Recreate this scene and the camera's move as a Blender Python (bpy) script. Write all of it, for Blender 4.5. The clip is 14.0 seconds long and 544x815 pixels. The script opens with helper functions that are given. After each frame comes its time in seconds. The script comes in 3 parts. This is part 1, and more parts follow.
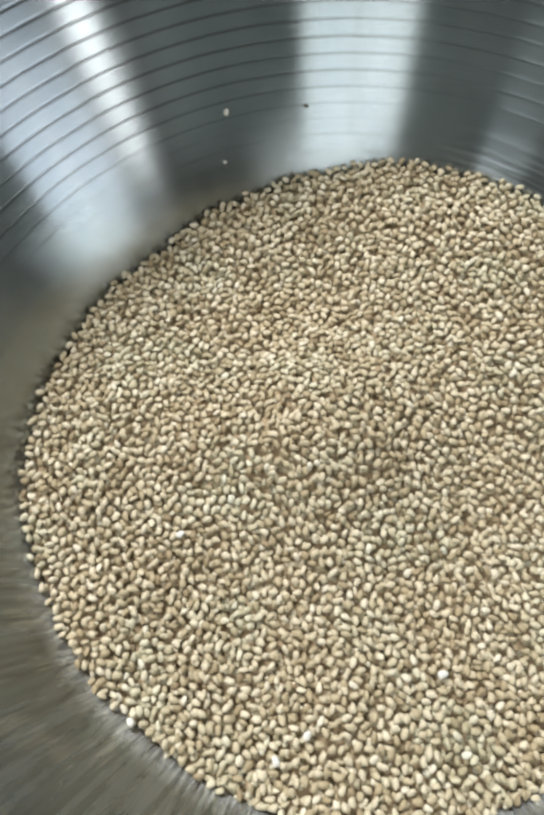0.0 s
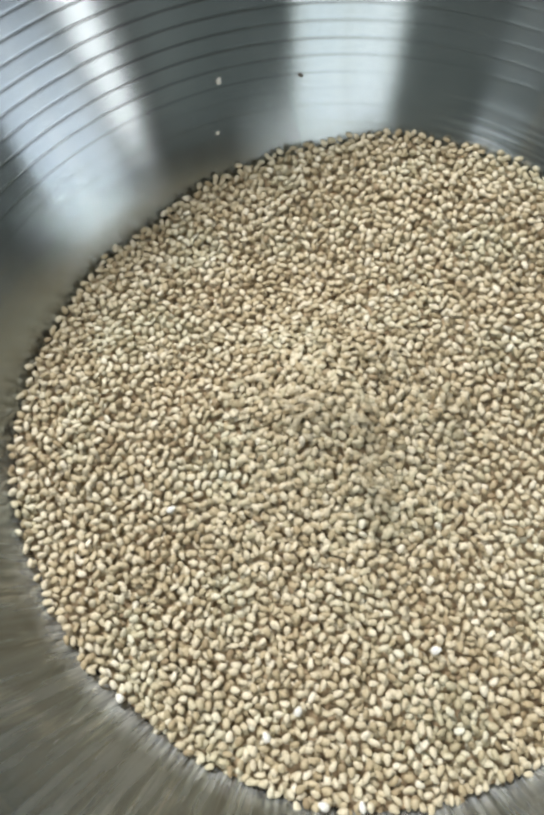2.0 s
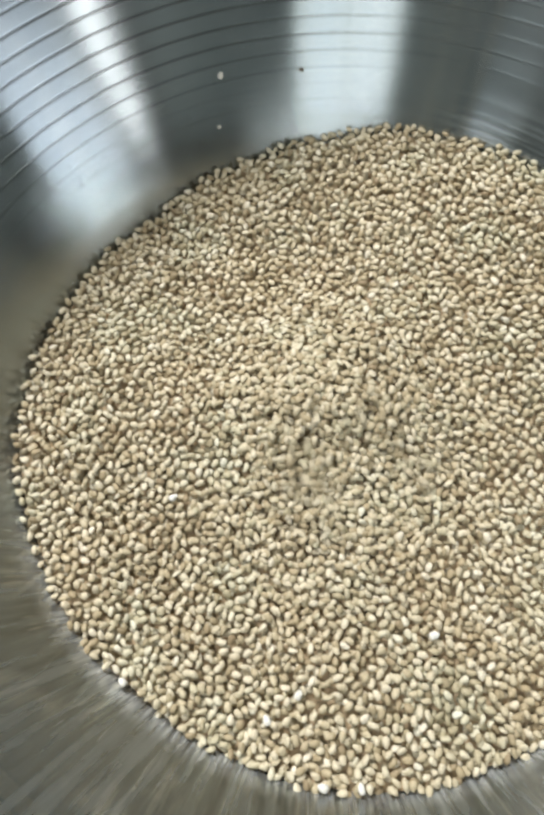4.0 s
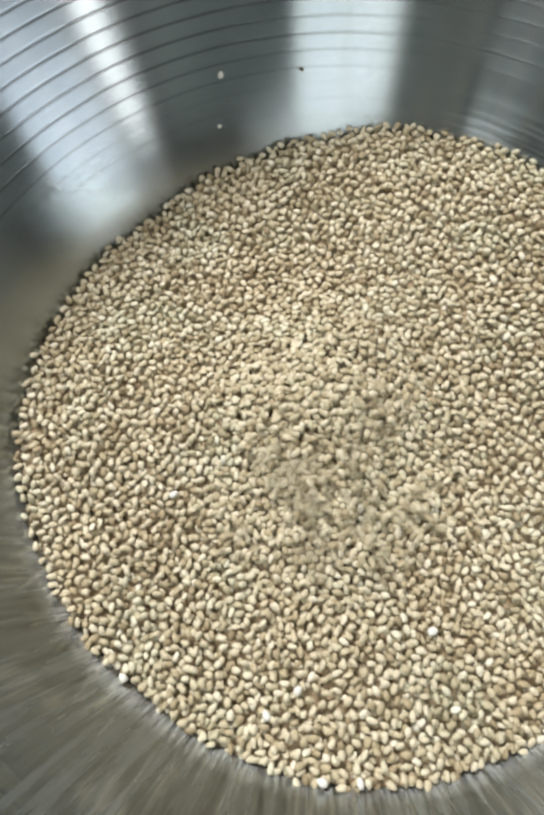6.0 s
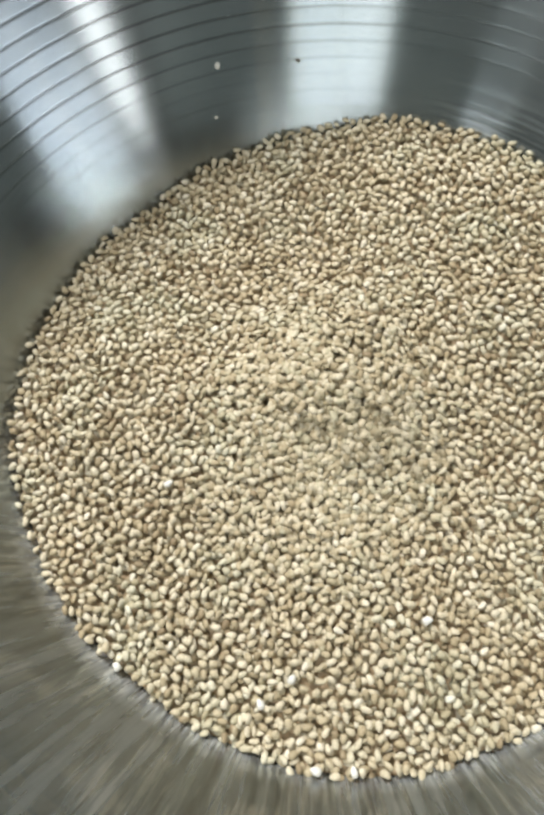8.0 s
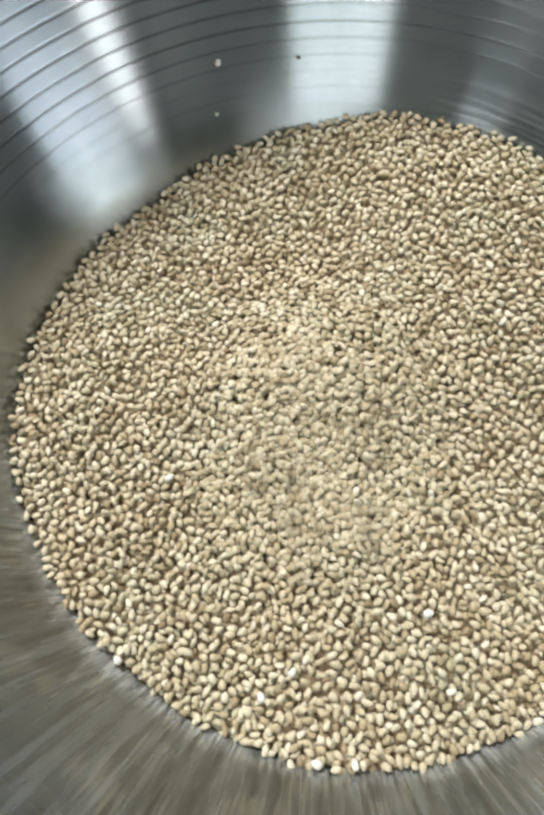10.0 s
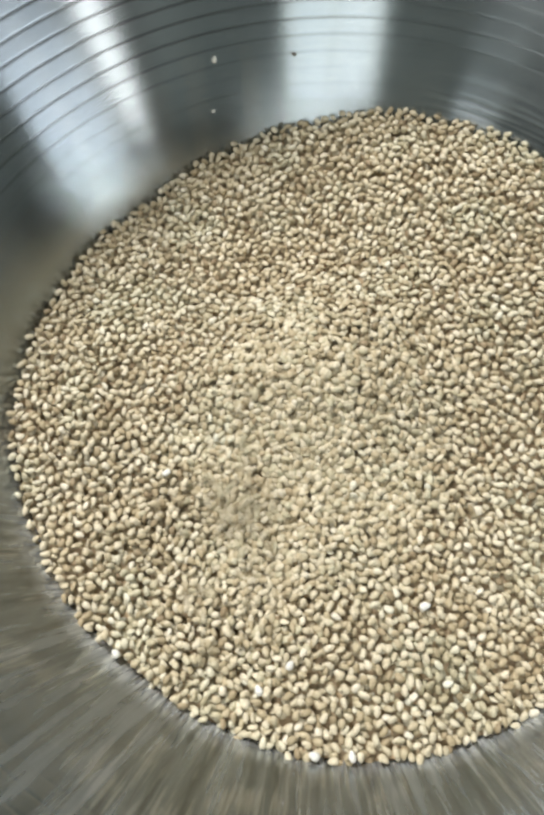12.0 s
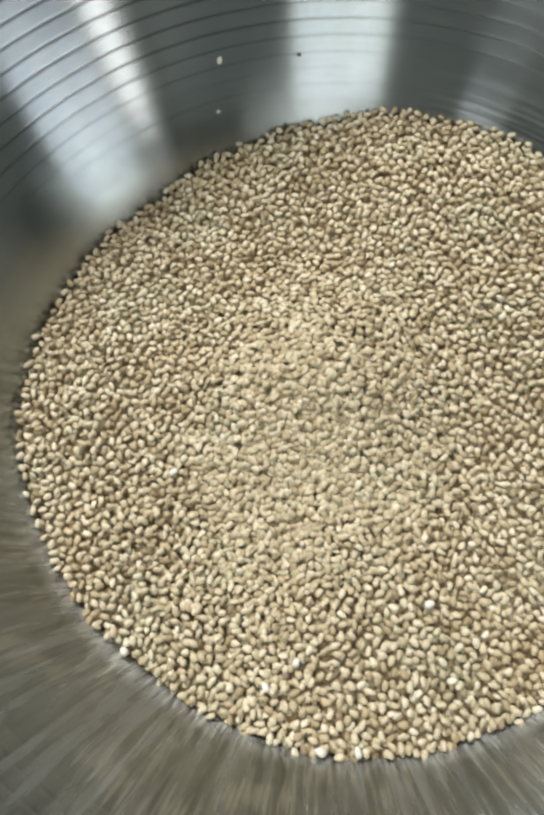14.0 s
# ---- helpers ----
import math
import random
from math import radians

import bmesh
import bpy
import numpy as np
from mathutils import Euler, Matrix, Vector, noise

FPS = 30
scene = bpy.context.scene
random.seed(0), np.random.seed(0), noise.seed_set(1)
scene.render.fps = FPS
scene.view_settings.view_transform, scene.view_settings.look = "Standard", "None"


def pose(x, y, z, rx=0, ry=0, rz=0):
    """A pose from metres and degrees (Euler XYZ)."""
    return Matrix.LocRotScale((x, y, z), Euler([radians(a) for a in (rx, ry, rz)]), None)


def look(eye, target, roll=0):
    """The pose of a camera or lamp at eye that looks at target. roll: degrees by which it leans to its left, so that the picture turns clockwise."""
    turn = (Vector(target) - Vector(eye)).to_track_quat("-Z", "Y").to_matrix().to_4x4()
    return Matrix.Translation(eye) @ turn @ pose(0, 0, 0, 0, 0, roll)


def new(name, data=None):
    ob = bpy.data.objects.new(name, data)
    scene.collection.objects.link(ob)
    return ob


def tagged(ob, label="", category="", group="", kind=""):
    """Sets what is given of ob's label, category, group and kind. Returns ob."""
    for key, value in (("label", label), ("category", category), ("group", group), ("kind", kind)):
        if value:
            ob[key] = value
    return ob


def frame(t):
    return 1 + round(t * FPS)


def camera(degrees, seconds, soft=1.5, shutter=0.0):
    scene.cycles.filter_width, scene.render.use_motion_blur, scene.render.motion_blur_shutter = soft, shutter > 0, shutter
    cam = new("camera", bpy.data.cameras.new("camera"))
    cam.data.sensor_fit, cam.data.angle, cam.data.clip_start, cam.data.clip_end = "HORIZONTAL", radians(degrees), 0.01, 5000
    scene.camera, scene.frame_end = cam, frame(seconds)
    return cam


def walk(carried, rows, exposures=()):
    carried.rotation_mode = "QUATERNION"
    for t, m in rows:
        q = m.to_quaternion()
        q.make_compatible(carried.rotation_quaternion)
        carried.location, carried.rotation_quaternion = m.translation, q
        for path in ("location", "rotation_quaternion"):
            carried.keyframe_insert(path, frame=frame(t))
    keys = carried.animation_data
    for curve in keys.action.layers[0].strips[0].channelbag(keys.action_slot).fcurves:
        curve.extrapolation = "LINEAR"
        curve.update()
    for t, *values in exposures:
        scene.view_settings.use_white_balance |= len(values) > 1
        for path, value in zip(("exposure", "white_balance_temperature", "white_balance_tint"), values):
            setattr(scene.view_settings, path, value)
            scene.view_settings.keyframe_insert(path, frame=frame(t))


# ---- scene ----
cam = camera(43.83, 14.0, soft=4.2, shutter=0.9)
PATH = [
    (0, pose(-0.02220, -0.06546, 0.24332, 24.926, 0.710, -1.813)),
    (0.5, pose(-0.02157, -0.06642, 0.24093, 24.717, 0.663, -1.752)),
    (1, pose(-0.02057, -0.06735, 0.23847, 24.374, 0.703, -1.777)),
    (1.5, pose(-0.01950, -0.06797, 0.23877, 24.137, 0.717, -1.723)),
    (2, pose(-0.02008, -0.06798, 0.23886, 24.033, 0.725, -1.705)),
    (2.5, pose(-0.02062, -0.06854, 0.23943, 24.062, 0.749, -1.674)),
    (3, pose(-0.02064, -0.06954, 0.24003, 24.072, 0.743, -1.665)),
    (5.5, pose(-0.01899, -0.07325, 0.23936, 24.079, 0.914, -1.553)),
    (6, pose(-0.01988, -0.07255, 0.24050, 24.049, 0.833, -1.577)),
    (6.5, pose(-0.02032, -0.07263, 0.24050, 24.075, 0.689, -1.542)),
    (7, pose(-0.01928, -0.07389, 0.23976, 24.115, 0.785, -1.507)),
    (7.5, pose(-0.01928, -0.07490, 0.23940, 24.183, 0.691, -1.497)),
    (8, pose(-0.01871, -0.07564, 0.23876, 24.265, 0.777, -1.450)),
    (10.5, pose(-0.01809, -0.07873, 0.23759, 24.667, 1.041, -1.458)),
    (11, pose(-0.01723, -0.07946, 0.23712, 24.656, 1.121, -1.496)),
    (11.5, pose(-0.01647, -0.08069, 0.23675, 24.781, 1.200, -1.567)),
    (12, pose(-0.01722, -0.07984, 0.23794, 24.636, 1.185, -1.617)),
    (12.5, pose(-0.01752, -0.07939, 0.23999, 24.700, 1.385, -1.592)),
    (13, pose(-0.01951, -0.07830, 0.24099, 24.397, 0.958, -1.676)),
    (13.5, pose(-0.01856, -0.07956, 0.24072, 24.410, 1.136, -1.645)),
    (14, pose(-0.01900, -0.07912, 0.24004, 24.179, 1.100, -1.650)),
]
walk(cam, PATH, [(0, 0.0, 6500, 10), (3, 0.04, 6500, 10), (8, 0.07, 6550, 10), (12.3, 0.08, 6550, 10), (13, -0.03, 6750, 10), (14, -0.06, 6800, 10)])

# world, windows
world = bpy.data.worlds.new("world")
scene.world = world
world.use_nodes = True
wn = world.node_tree.nodes
sky = wn.new("ShaderNodeTexSky")
sky.sky_type, sky.sun_disc = "NISHITA", False
sky.sun_elevation, sky.sun_rotation = radians(40), radians(200)
wn["Background"].inputs["Strength"].default_value = 0.1
world.node_tree.links.new(sky.outputs["Color"], wn["Background"].inputs["Color"])


def window_light(name, m, width, height, power, colour):
    """The sky's light in a window's opening."""
    data = bpy.data.lights.new(name, "AREA")
    data.shape, data.size, data.size_y, data.energy, data.color = "RECTANGLE", width, height, power, colour
    ob = new(name, data)
    ob.matrix_world = m
    return ob


ROOM_X0, ROOM_X1, ROOM_Y0, ROOM_Y1 = -2.9, 1.6, -1.6, 2.8
FLOOR_Z, CEILING_Z = -0.9, 1.8
# openings in the east wall (along y, then z) and in the south wall (along x, then z)
WIN_E_LOW = (-1.12, -0.52, 0.30, 1.15)
WIN_E_HIGH = (-1.38, -1.14, 0.95, 1.5)
WIN_S = (-0.25, 0.37, 0.58, 1.5)
WIN_S_LOW = (-1.32, -0.88, 0.48, 0.78)


def east_light(name, opening, power, colour):
    y, z = sum(opening[:2]) / 2, sum(opening[2:]) / 2
    window_light(name, look((ROOM_X1 - 0.02, y, z), (0, y, z)), opening[1] - opening[0], opening[3] - opening[2], power, colour)


east_light("window_light_east", WIN_E_LOW, 3.5, (0.86, 0.92, 1.0))
east_light("window_light_east_high", WIN_E_HIGH, 3.1, (0.97, 0.97, 0.97))
for name, e, power in (("window_light_south", WIN_S, 3.9), ("window_light_south_low", WIN_S_LOW, 0.5)):
    x, z = sum(e[:2]) / 2, sum(e[2:]) / 2
    window_light(name, look((x, ROOM_Y0 + 0.02, z), (x, 0, z)), e[1] - e[0], e[3] - e[2], power, (0.93, 1.0, 0.98))
# flat ceiling lights: middle in x and y, width, length, power
LAMPS = [(-0.55, 1.30, 0.9, 0.7, 89), (-0.67, -0.38, 0.34, 0.26, 10)]
for lx, ly, wide, deep, power in LAMPS:
    window_light("ceiling_lamp_light", look((lx, ly, CEILING_Z - 0.05), (lx, ly, 0)), wide, deep, power, (0.985, 0.985, 0.98))


# ---- materials ----
def material(name, rough=0.5, metal=0.0):
    mat = bpy.data.materials.new(name)
    mat.use_nodes = True
    bsdf = mat.node_tree.nodes["Principled BSDF"]
    bsdf.inputs["Roughness"].default_value, bsdf.inputs["Metallic"].default_value = rough, metal
    return mat, mat.node_tree.nodes, mat.node_tree.links, bsdf


def ramp(nodes, stops):
    r = nodes.new("ShaderNodeValToRGB")
    while len(r.color_ramp.elements) < len(stops):
        r.color_ramp.elements.new(0.5)
    for e, (p, c) in zip(r.color_ramp.elements, stops):
        e.position, e.color = p, (*c, 1)
    return r


def noise_at(nodes, links, vector, scale, detail=4.0, stretch=(1, 1, 1)):
    m = nodes.new("ShaderNodeMapping")
    m.inputs["Scale"].default_value = stretch
    n = nodes.new("ShaderNodeTexNoise")
    n.inputs["Scale"].default_value, n.inputs["Detail"].default_value = scale, detail
    links.new(vector, m.inputs["Vector"])
    links.new(m.outputs["Vector"], n.inputs["Vector"])
    return n


def paint(name, colour, rough=0.7, scale=6.0):
    """Wall paint with faint blotches and roller grain."""
    mat, n, l, b = material(name, rough)
    tc = n.new("ShaderNodeTexCoord")
    big = noise_at(n, l, tc.outputs["Object"], scale)
    r = ramp(n, [(0.3, [c * 0.88 for c in colour]), (0.7, colour)])
    l.new(big.outputs["Fac"], r.inputs["Fac"])
    l.new(r.outputs["Color"], b.inputs["Base Color"])
    fine = noise_at(n, l, tc.outputs["Object"], scale * 60)
    bump = n.new("ShaderNodeBump")
    bump.inputs["Strength"].default_value, bump.inputs["Distance"].default_value = 0.2, 0.002
    l.new(fine.outputs["Fac"], bump.inputs["Height"])
    l.new(bump.outputs["Normal"], b.inputs["Normal"])
    return mat


def steel():
    """Spun stainless steel: fine turning marks round the axis, drawn scratches down the wall, dull film and smears."""
    mat, n, l, b = material("spun_stainless_steel", 0.3, 1.0)
    tc = n.new("ShaderNodeTexCoord")
    smear = noise_at(n, l, tc.outputs["Object"], 22, 5)
    col = ramp(n, [(0.3, (0.43, 0.453, 0.448)), (0.7, (0.65, 0.67, 0.665))])
    l.new(smear.outputs["Fac"], col.inputs["Fac"])
    turned = noise_at(n, l, tc.outputs["Object"], 1, 3, (6, 6, 1400))
    flat = n.new("ShaderNodeVectorMath")
    flat.operation, flat.inputs[1].default_value = "MULTIPLY", (1, 1, 0)
    around = n.new("ShaderNodeVectorMath")
    around.operation = "NORMALIZE"
    down = n.new("ShaderNodeVectorMath")
    down.operation, down.inputs[1].default_value = "MULTIPLY_ADD", (0, 0, 0.7)
    l.new(tc.outputs["Object"], flat.inputs[0])
    l.new(flat.outputs["Vector"], around.inputs[0])
    l.new(tc.outputs["Object"], down.inputs[0])
    l.new(around.outputs["Vector"], down.inputs[2])
    scored = noise_at(n, l, down.outputs["Vector"], 48, 4)
    # short bright scrapes down the wall, in patches
    short = n.new("ShaderNodeVectorMath")
    short.operation, short.inputs[1].default_value = "MULTIPLY_ADD", (0, 0, 0.65)
    l.new(tc.outputs["Object"], short.inputs[0])
    l.new(around.outputs["Vector"], short.inputs[2])
    scrape = noise_at(n, l, short.outputs["Vector"], 110, 3)
    patch = noise_at(n, l, tc.outputs["Object"], 70, 2)
    product = n.new("ShaderNodeMath")
    product.operation = "MULTIPLY"
    l.new(scrape.outputs["Fac"], product.inputs[0])
    l.new(patch.outputs["Fac"], product.inputs[1])
    scrapes = n.new("ShaderNodeMapRange")
    scrapes.inputs["From Min"].default_value, scrapes.inputs["From Max"].default_value = 0.27, 0.38
    scrapes.inputs["To Max"].default_value = 0.5
    l.new(product.outputs[0], scrapes.inputs["Value"])
    # scraped on one side of the pot, nearly smooth on the other
    edge = n.new("ShaderNodeSeparateXYZ")
    l.new(tc.outputs["Object"], edge.inputs["Vector"])
    reach = n.new("ShaderNodeMapRange")
    reach.inputs["From Min"].default_value, reach.inputs["From Max"].default_value = -0.035, 0.01
    reach.inputs["To Min"].default_value, reach.inputs["To Max"].default_value = 1.0, 0.05
    l.new(edge.outputs["Y"], reach.inputs["Value"])
    # shade in the pressed ribs' grooves, painted as dark lines, stronger higher up
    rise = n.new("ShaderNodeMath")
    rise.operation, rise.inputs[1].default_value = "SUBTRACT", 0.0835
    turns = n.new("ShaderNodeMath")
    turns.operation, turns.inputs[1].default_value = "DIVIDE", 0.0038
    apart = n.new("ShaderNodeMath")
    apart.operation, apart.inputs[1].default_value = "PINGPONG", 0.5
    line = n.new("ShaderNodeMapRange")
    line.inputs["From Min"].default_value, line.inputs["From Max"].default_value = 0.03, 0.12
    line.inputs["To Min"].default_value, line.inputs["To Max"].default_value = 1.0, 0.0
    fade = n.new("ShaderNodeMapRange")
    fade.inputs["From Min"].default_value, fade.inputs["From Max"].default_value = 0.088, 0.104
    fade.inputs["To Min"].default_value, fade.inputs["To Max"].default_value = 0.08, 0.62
    rib_shade = n.new("ShaderNodeMath")
    rib_shade.operation = "MULTIPLY"
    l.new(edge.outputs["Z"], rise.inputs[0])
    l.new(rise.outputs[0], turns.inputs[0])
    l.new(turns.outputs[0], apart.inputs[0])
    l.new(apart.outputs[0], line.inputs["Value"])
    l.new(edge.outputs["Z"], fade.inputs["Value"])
    l.new(line.outputs["Result"], rib_shade.inputs[0])
    unscraped = n.new("ShaderNodeMath")
    unscraped.operation, unscraped.inputs[0].default_value = "SUBTRACT", 1.0
    # the painted rib lines fade towards +x, where dark reflections hide them
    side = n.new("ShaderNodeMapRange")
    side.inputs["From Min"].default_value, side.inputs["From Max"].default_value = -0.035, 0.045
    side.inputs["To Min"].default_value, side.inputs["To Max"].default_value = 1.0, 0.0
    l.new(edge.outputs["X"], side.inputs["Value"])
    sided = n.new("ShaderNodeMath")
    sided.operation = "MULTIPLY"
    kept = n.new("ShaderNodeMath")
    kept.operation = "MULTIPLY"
    l.new(reach.outputs["Result"], unscraped.inputs[1])
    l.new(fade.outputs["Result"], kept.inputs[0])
    l.new(unscraped.outputs[0], kept.inputs[1])
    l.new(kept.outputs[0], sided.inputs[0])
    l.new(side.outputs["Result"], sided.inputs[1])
    l.new(sided.outputs[0], rib_shade.inputs[1])
    centred = n.new("ShaderNodeMath")
    centred.operation, centred.inputs[1].default_value = "SUBTRACT", 0.5
    scaled = n.new("ShaderNodeMath")
    scaled.operation = "MULTIPLY"
    drawn = n.new("ShaderNodeMath")
    drawn.operation, drawn.inputs[1].default_value = "ADD", 0.5
    l.new(scored.outputs["Fac"], centred.inputs[0])
    l.new(centred.outputs[0], scaled.inputs[0])
    l.new(reach.outputs["Result"], scaled.inputs[1])
    l.new(scaled.outputs[0], drawn.inputs[0])
    streak = ramp(n, [(0.34, (0.46, 0.485, 0.50)), (0.64, (0.70, 0.73, 0.75))])
    l.new(drawn.outputs[0], streak.inputs["Fac"])
    worn = n.new("ShaderNodeMix")
    worn.data_type, worn.blend_type = "RGBA", "MULTIPLY"
    worn.inputs["Factor"].default_value = 1.0
    l.new(col.outputs["Color"], worn.inputs["A"])
    l.new(streak.outputs["Color"], worn.inputs["B"])
    # groove shade goes into the base colour as near-black lines
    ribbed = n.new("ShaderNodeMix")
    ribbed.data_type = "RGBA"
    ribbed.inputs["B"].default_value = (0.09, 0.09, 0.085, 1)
    l.new(rib_shade.outputs[0], ribbed.inputs["Factor"])
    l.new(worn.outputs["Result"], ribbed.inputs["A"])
    scraped = n.new("ShaderNodeMath")
    scraped.operation = "MULTIPLY"
    l.new(scrapes.outputs["Result"], scraped.inputs[0])
    l.new(reach.outputs["Result"], scraped.inputs[1])
    bright = n.new("ShaderNodeMix")
    bright.data_type = "RGBA"
    bright.inputs["B"].default_value = (0.68, 0.70, 0.70, 1)
    l.new(scraped.outputs[0], bright.inputs["Factor"])
    l.new(ribbed.outputs["Result"], bright.inputs["A"])
    # a scuffed patch on the far side, rubbed round the wall
    scuff = noise_at(n, l, tc.outputs["Object"], 1, 3, (28, 28, 800))
    gate = None
    for socket, lo, hi, a, z in ((scuff.outputs["Fac"], 0.46, 0.62, 0.0, 0.65), (edge.outputs["X"], 0.030, 0.050, 0.0, 1.0), (edge.outputs["Z"], 0.086, 0.095, 1.0, 0.0)):
        span = n.new("ShaderNodeMapRange")
        span.inputs["From Min"].default_value, span.inputs["From Max"].default_value = lo, hi
        span.inputs["To Min"].default_value, span.inputs["To Max"].default_value = a, z
        l.new(socket, span.inputs["Value"])
        if gate is None:
            gate = span.outputs["Result"]
        else:
            both = n.new("ShaderNodeMath")
            both.operation = "MULTIPLY"
            l.new(gate, both.inputs[0])
            l.new(span.outputs["Result"], both.inputs[1])
            gate = both.outputs[0]
    scuffed = n.new("ShaderNodeMix")
    scuffed.data_type = "RGBA"
    scuffed.inputs["B"].default_value = (0.80, 0.83, 0.86, 1)
    l.new(gate, scuffed.inputs["Factor"])
    l.new(bright.outputs["Result"], scuffed.inputs["A"])
    # pale hull dust clinging to the steel just over the seeds
    over = n.new("ShaderNodeVectorMath")
    over.operation, over.inputs[1].default_value = "DOT_PRODUCT", (-0.0413, -0.0853, 1.0)
    l.new(tc.outputs["Object"], over.inputs[0])
    low = n.new("ShaderNodeMapRange")
    low.inputs["From Min"].default_value, low.inputs["From Max"].default_value = 0.0705, 0.0785
    low.inputs["To Min"].default_value, low.inputs["To Max"].default_value = 1.0, 0.0
    l.new(over.outputs["Value"], low.inputs["Value"])
    dusty = n.new("ShaderNodeMath")
    dusty.operation = "MULTIPLY"
    l.new(low.outputs["Result"], dusty.inputs[0])
    flecks = n.new("ShaderNodeMapRange")
    flecks.inputs["From Min"].default_value, flecks.inputs["From Max"].default_value = 0.25, 0.95
    l.new(scrape.outputs["Fac"], flecks.inputs["Value"])
    l.new(flecks.outputs["Result"], dusty.inputs[1])
    dust = n.new("ShaderNodeMath")
    dust.operation = "MULTIPLY"
    l.new(dusty.outputs[0], dust.inputs[0])
    l.new(reach.outputs["Result"], dust.inputs[1])
    filmed = n.new("ShaderNodeMix")
    filmed.data_type = "RGBA"
    filmed.inputs["B"].default_value = (0.66, 0.66, 0.63, 1)
    l.new(dust.outputs[0], filmed.inputs["Factor"])
    l.new(scuffed.outputs["Result"], filmed.inputs["A"])
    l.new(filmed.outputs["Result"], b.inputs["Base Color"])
    bare = n.new("ShaderNodeMapRange")
    bare.inputs["From Max"].default_value = 0.75
    bare.inputs["To Min"].default_value, bare.inputs["To Max"].default_value = 1.0, 0.2
    l.new(dust.outputs[0], bare.inputs["Value"])
    l.new(bare.outputs["Result"], b.inputs["Metallic"])
    rough = n.new("ShaderNodeMapRange")
    rough.inputs["From Min"].default_value, rough.inputs["From Max"].default_value = 0.36, 0.64
    rough.inputs["To Min"].default_value, rough.inputs["To Max"].default_value = 0.14, 0.25
    mix = n.new("ShaderNodeMath")
    mix.operation = "ADD"
    half = n.new("ShaderNodeMath")
    half.operation, half.inputs[1].default_value = "MULTIPLY", 0.5
    l.new(smear.outputs["Fac"], mix.inputs[0])
    l.new(drawn.outputs[0], mix.inputs[1])
    l.new(mix.outputs[0], half.inputs[0])
    l.new(half.outputs[0], rough.inputs["Value"])
    rubbed = n.new("ShaderNodeMapRange")
    rubbed.inputs["To Min"].default_value, rubbed.inputs["To Max"].default_value = 1.0, 1.25
    l.new(reach.outputs["Result"], rubbed.inputs["Value"])
    gloss = n.new("ShaderNodeMath")
    gloss.operation = "MULTIPLY"
    l.new(rough.outputs["Result"], gloss.inputs[0])
    l.new(rubbed.outputs["Result"], gloss.inputs[1])
    l.new(gloss.outputs[0], b.inputs["Roughness"])
    tangent = n.new("ShaderNodeTangent")
    tangent.direction_type, tangent.axis = "RADIAL", "Z"
    l.new(tangent.outputs["Tangent"], b.inputs["Tangent"])
    b.inputs["Anisotropic"].default_value = 0.94
    b.inputs["Anisotropic Rotation"].default_value = 0.25
    b1, b2 = n.new("ShaderNodeBump"), n.new("ShaderNodeBump")
    b1.inputs["Strength"].default_value, b1.inputs["Distance"].default_value = 0.25, 0.00005
    b2.inputs["Strength"].default_value, b2.inputs["Distance"].default_value = 0.04, 0.00005
    l.new(turned.outputs["Fac"], b1.inputs["Height"])
    l.new(drawn.outputs[0], b2.inputs["Height"])
    l.new(b1.outputs["Normal"], b2.inputs["Normal"])
    l.new(b2.outputs["Normal"], b.inputs["Normal"])
    return mat


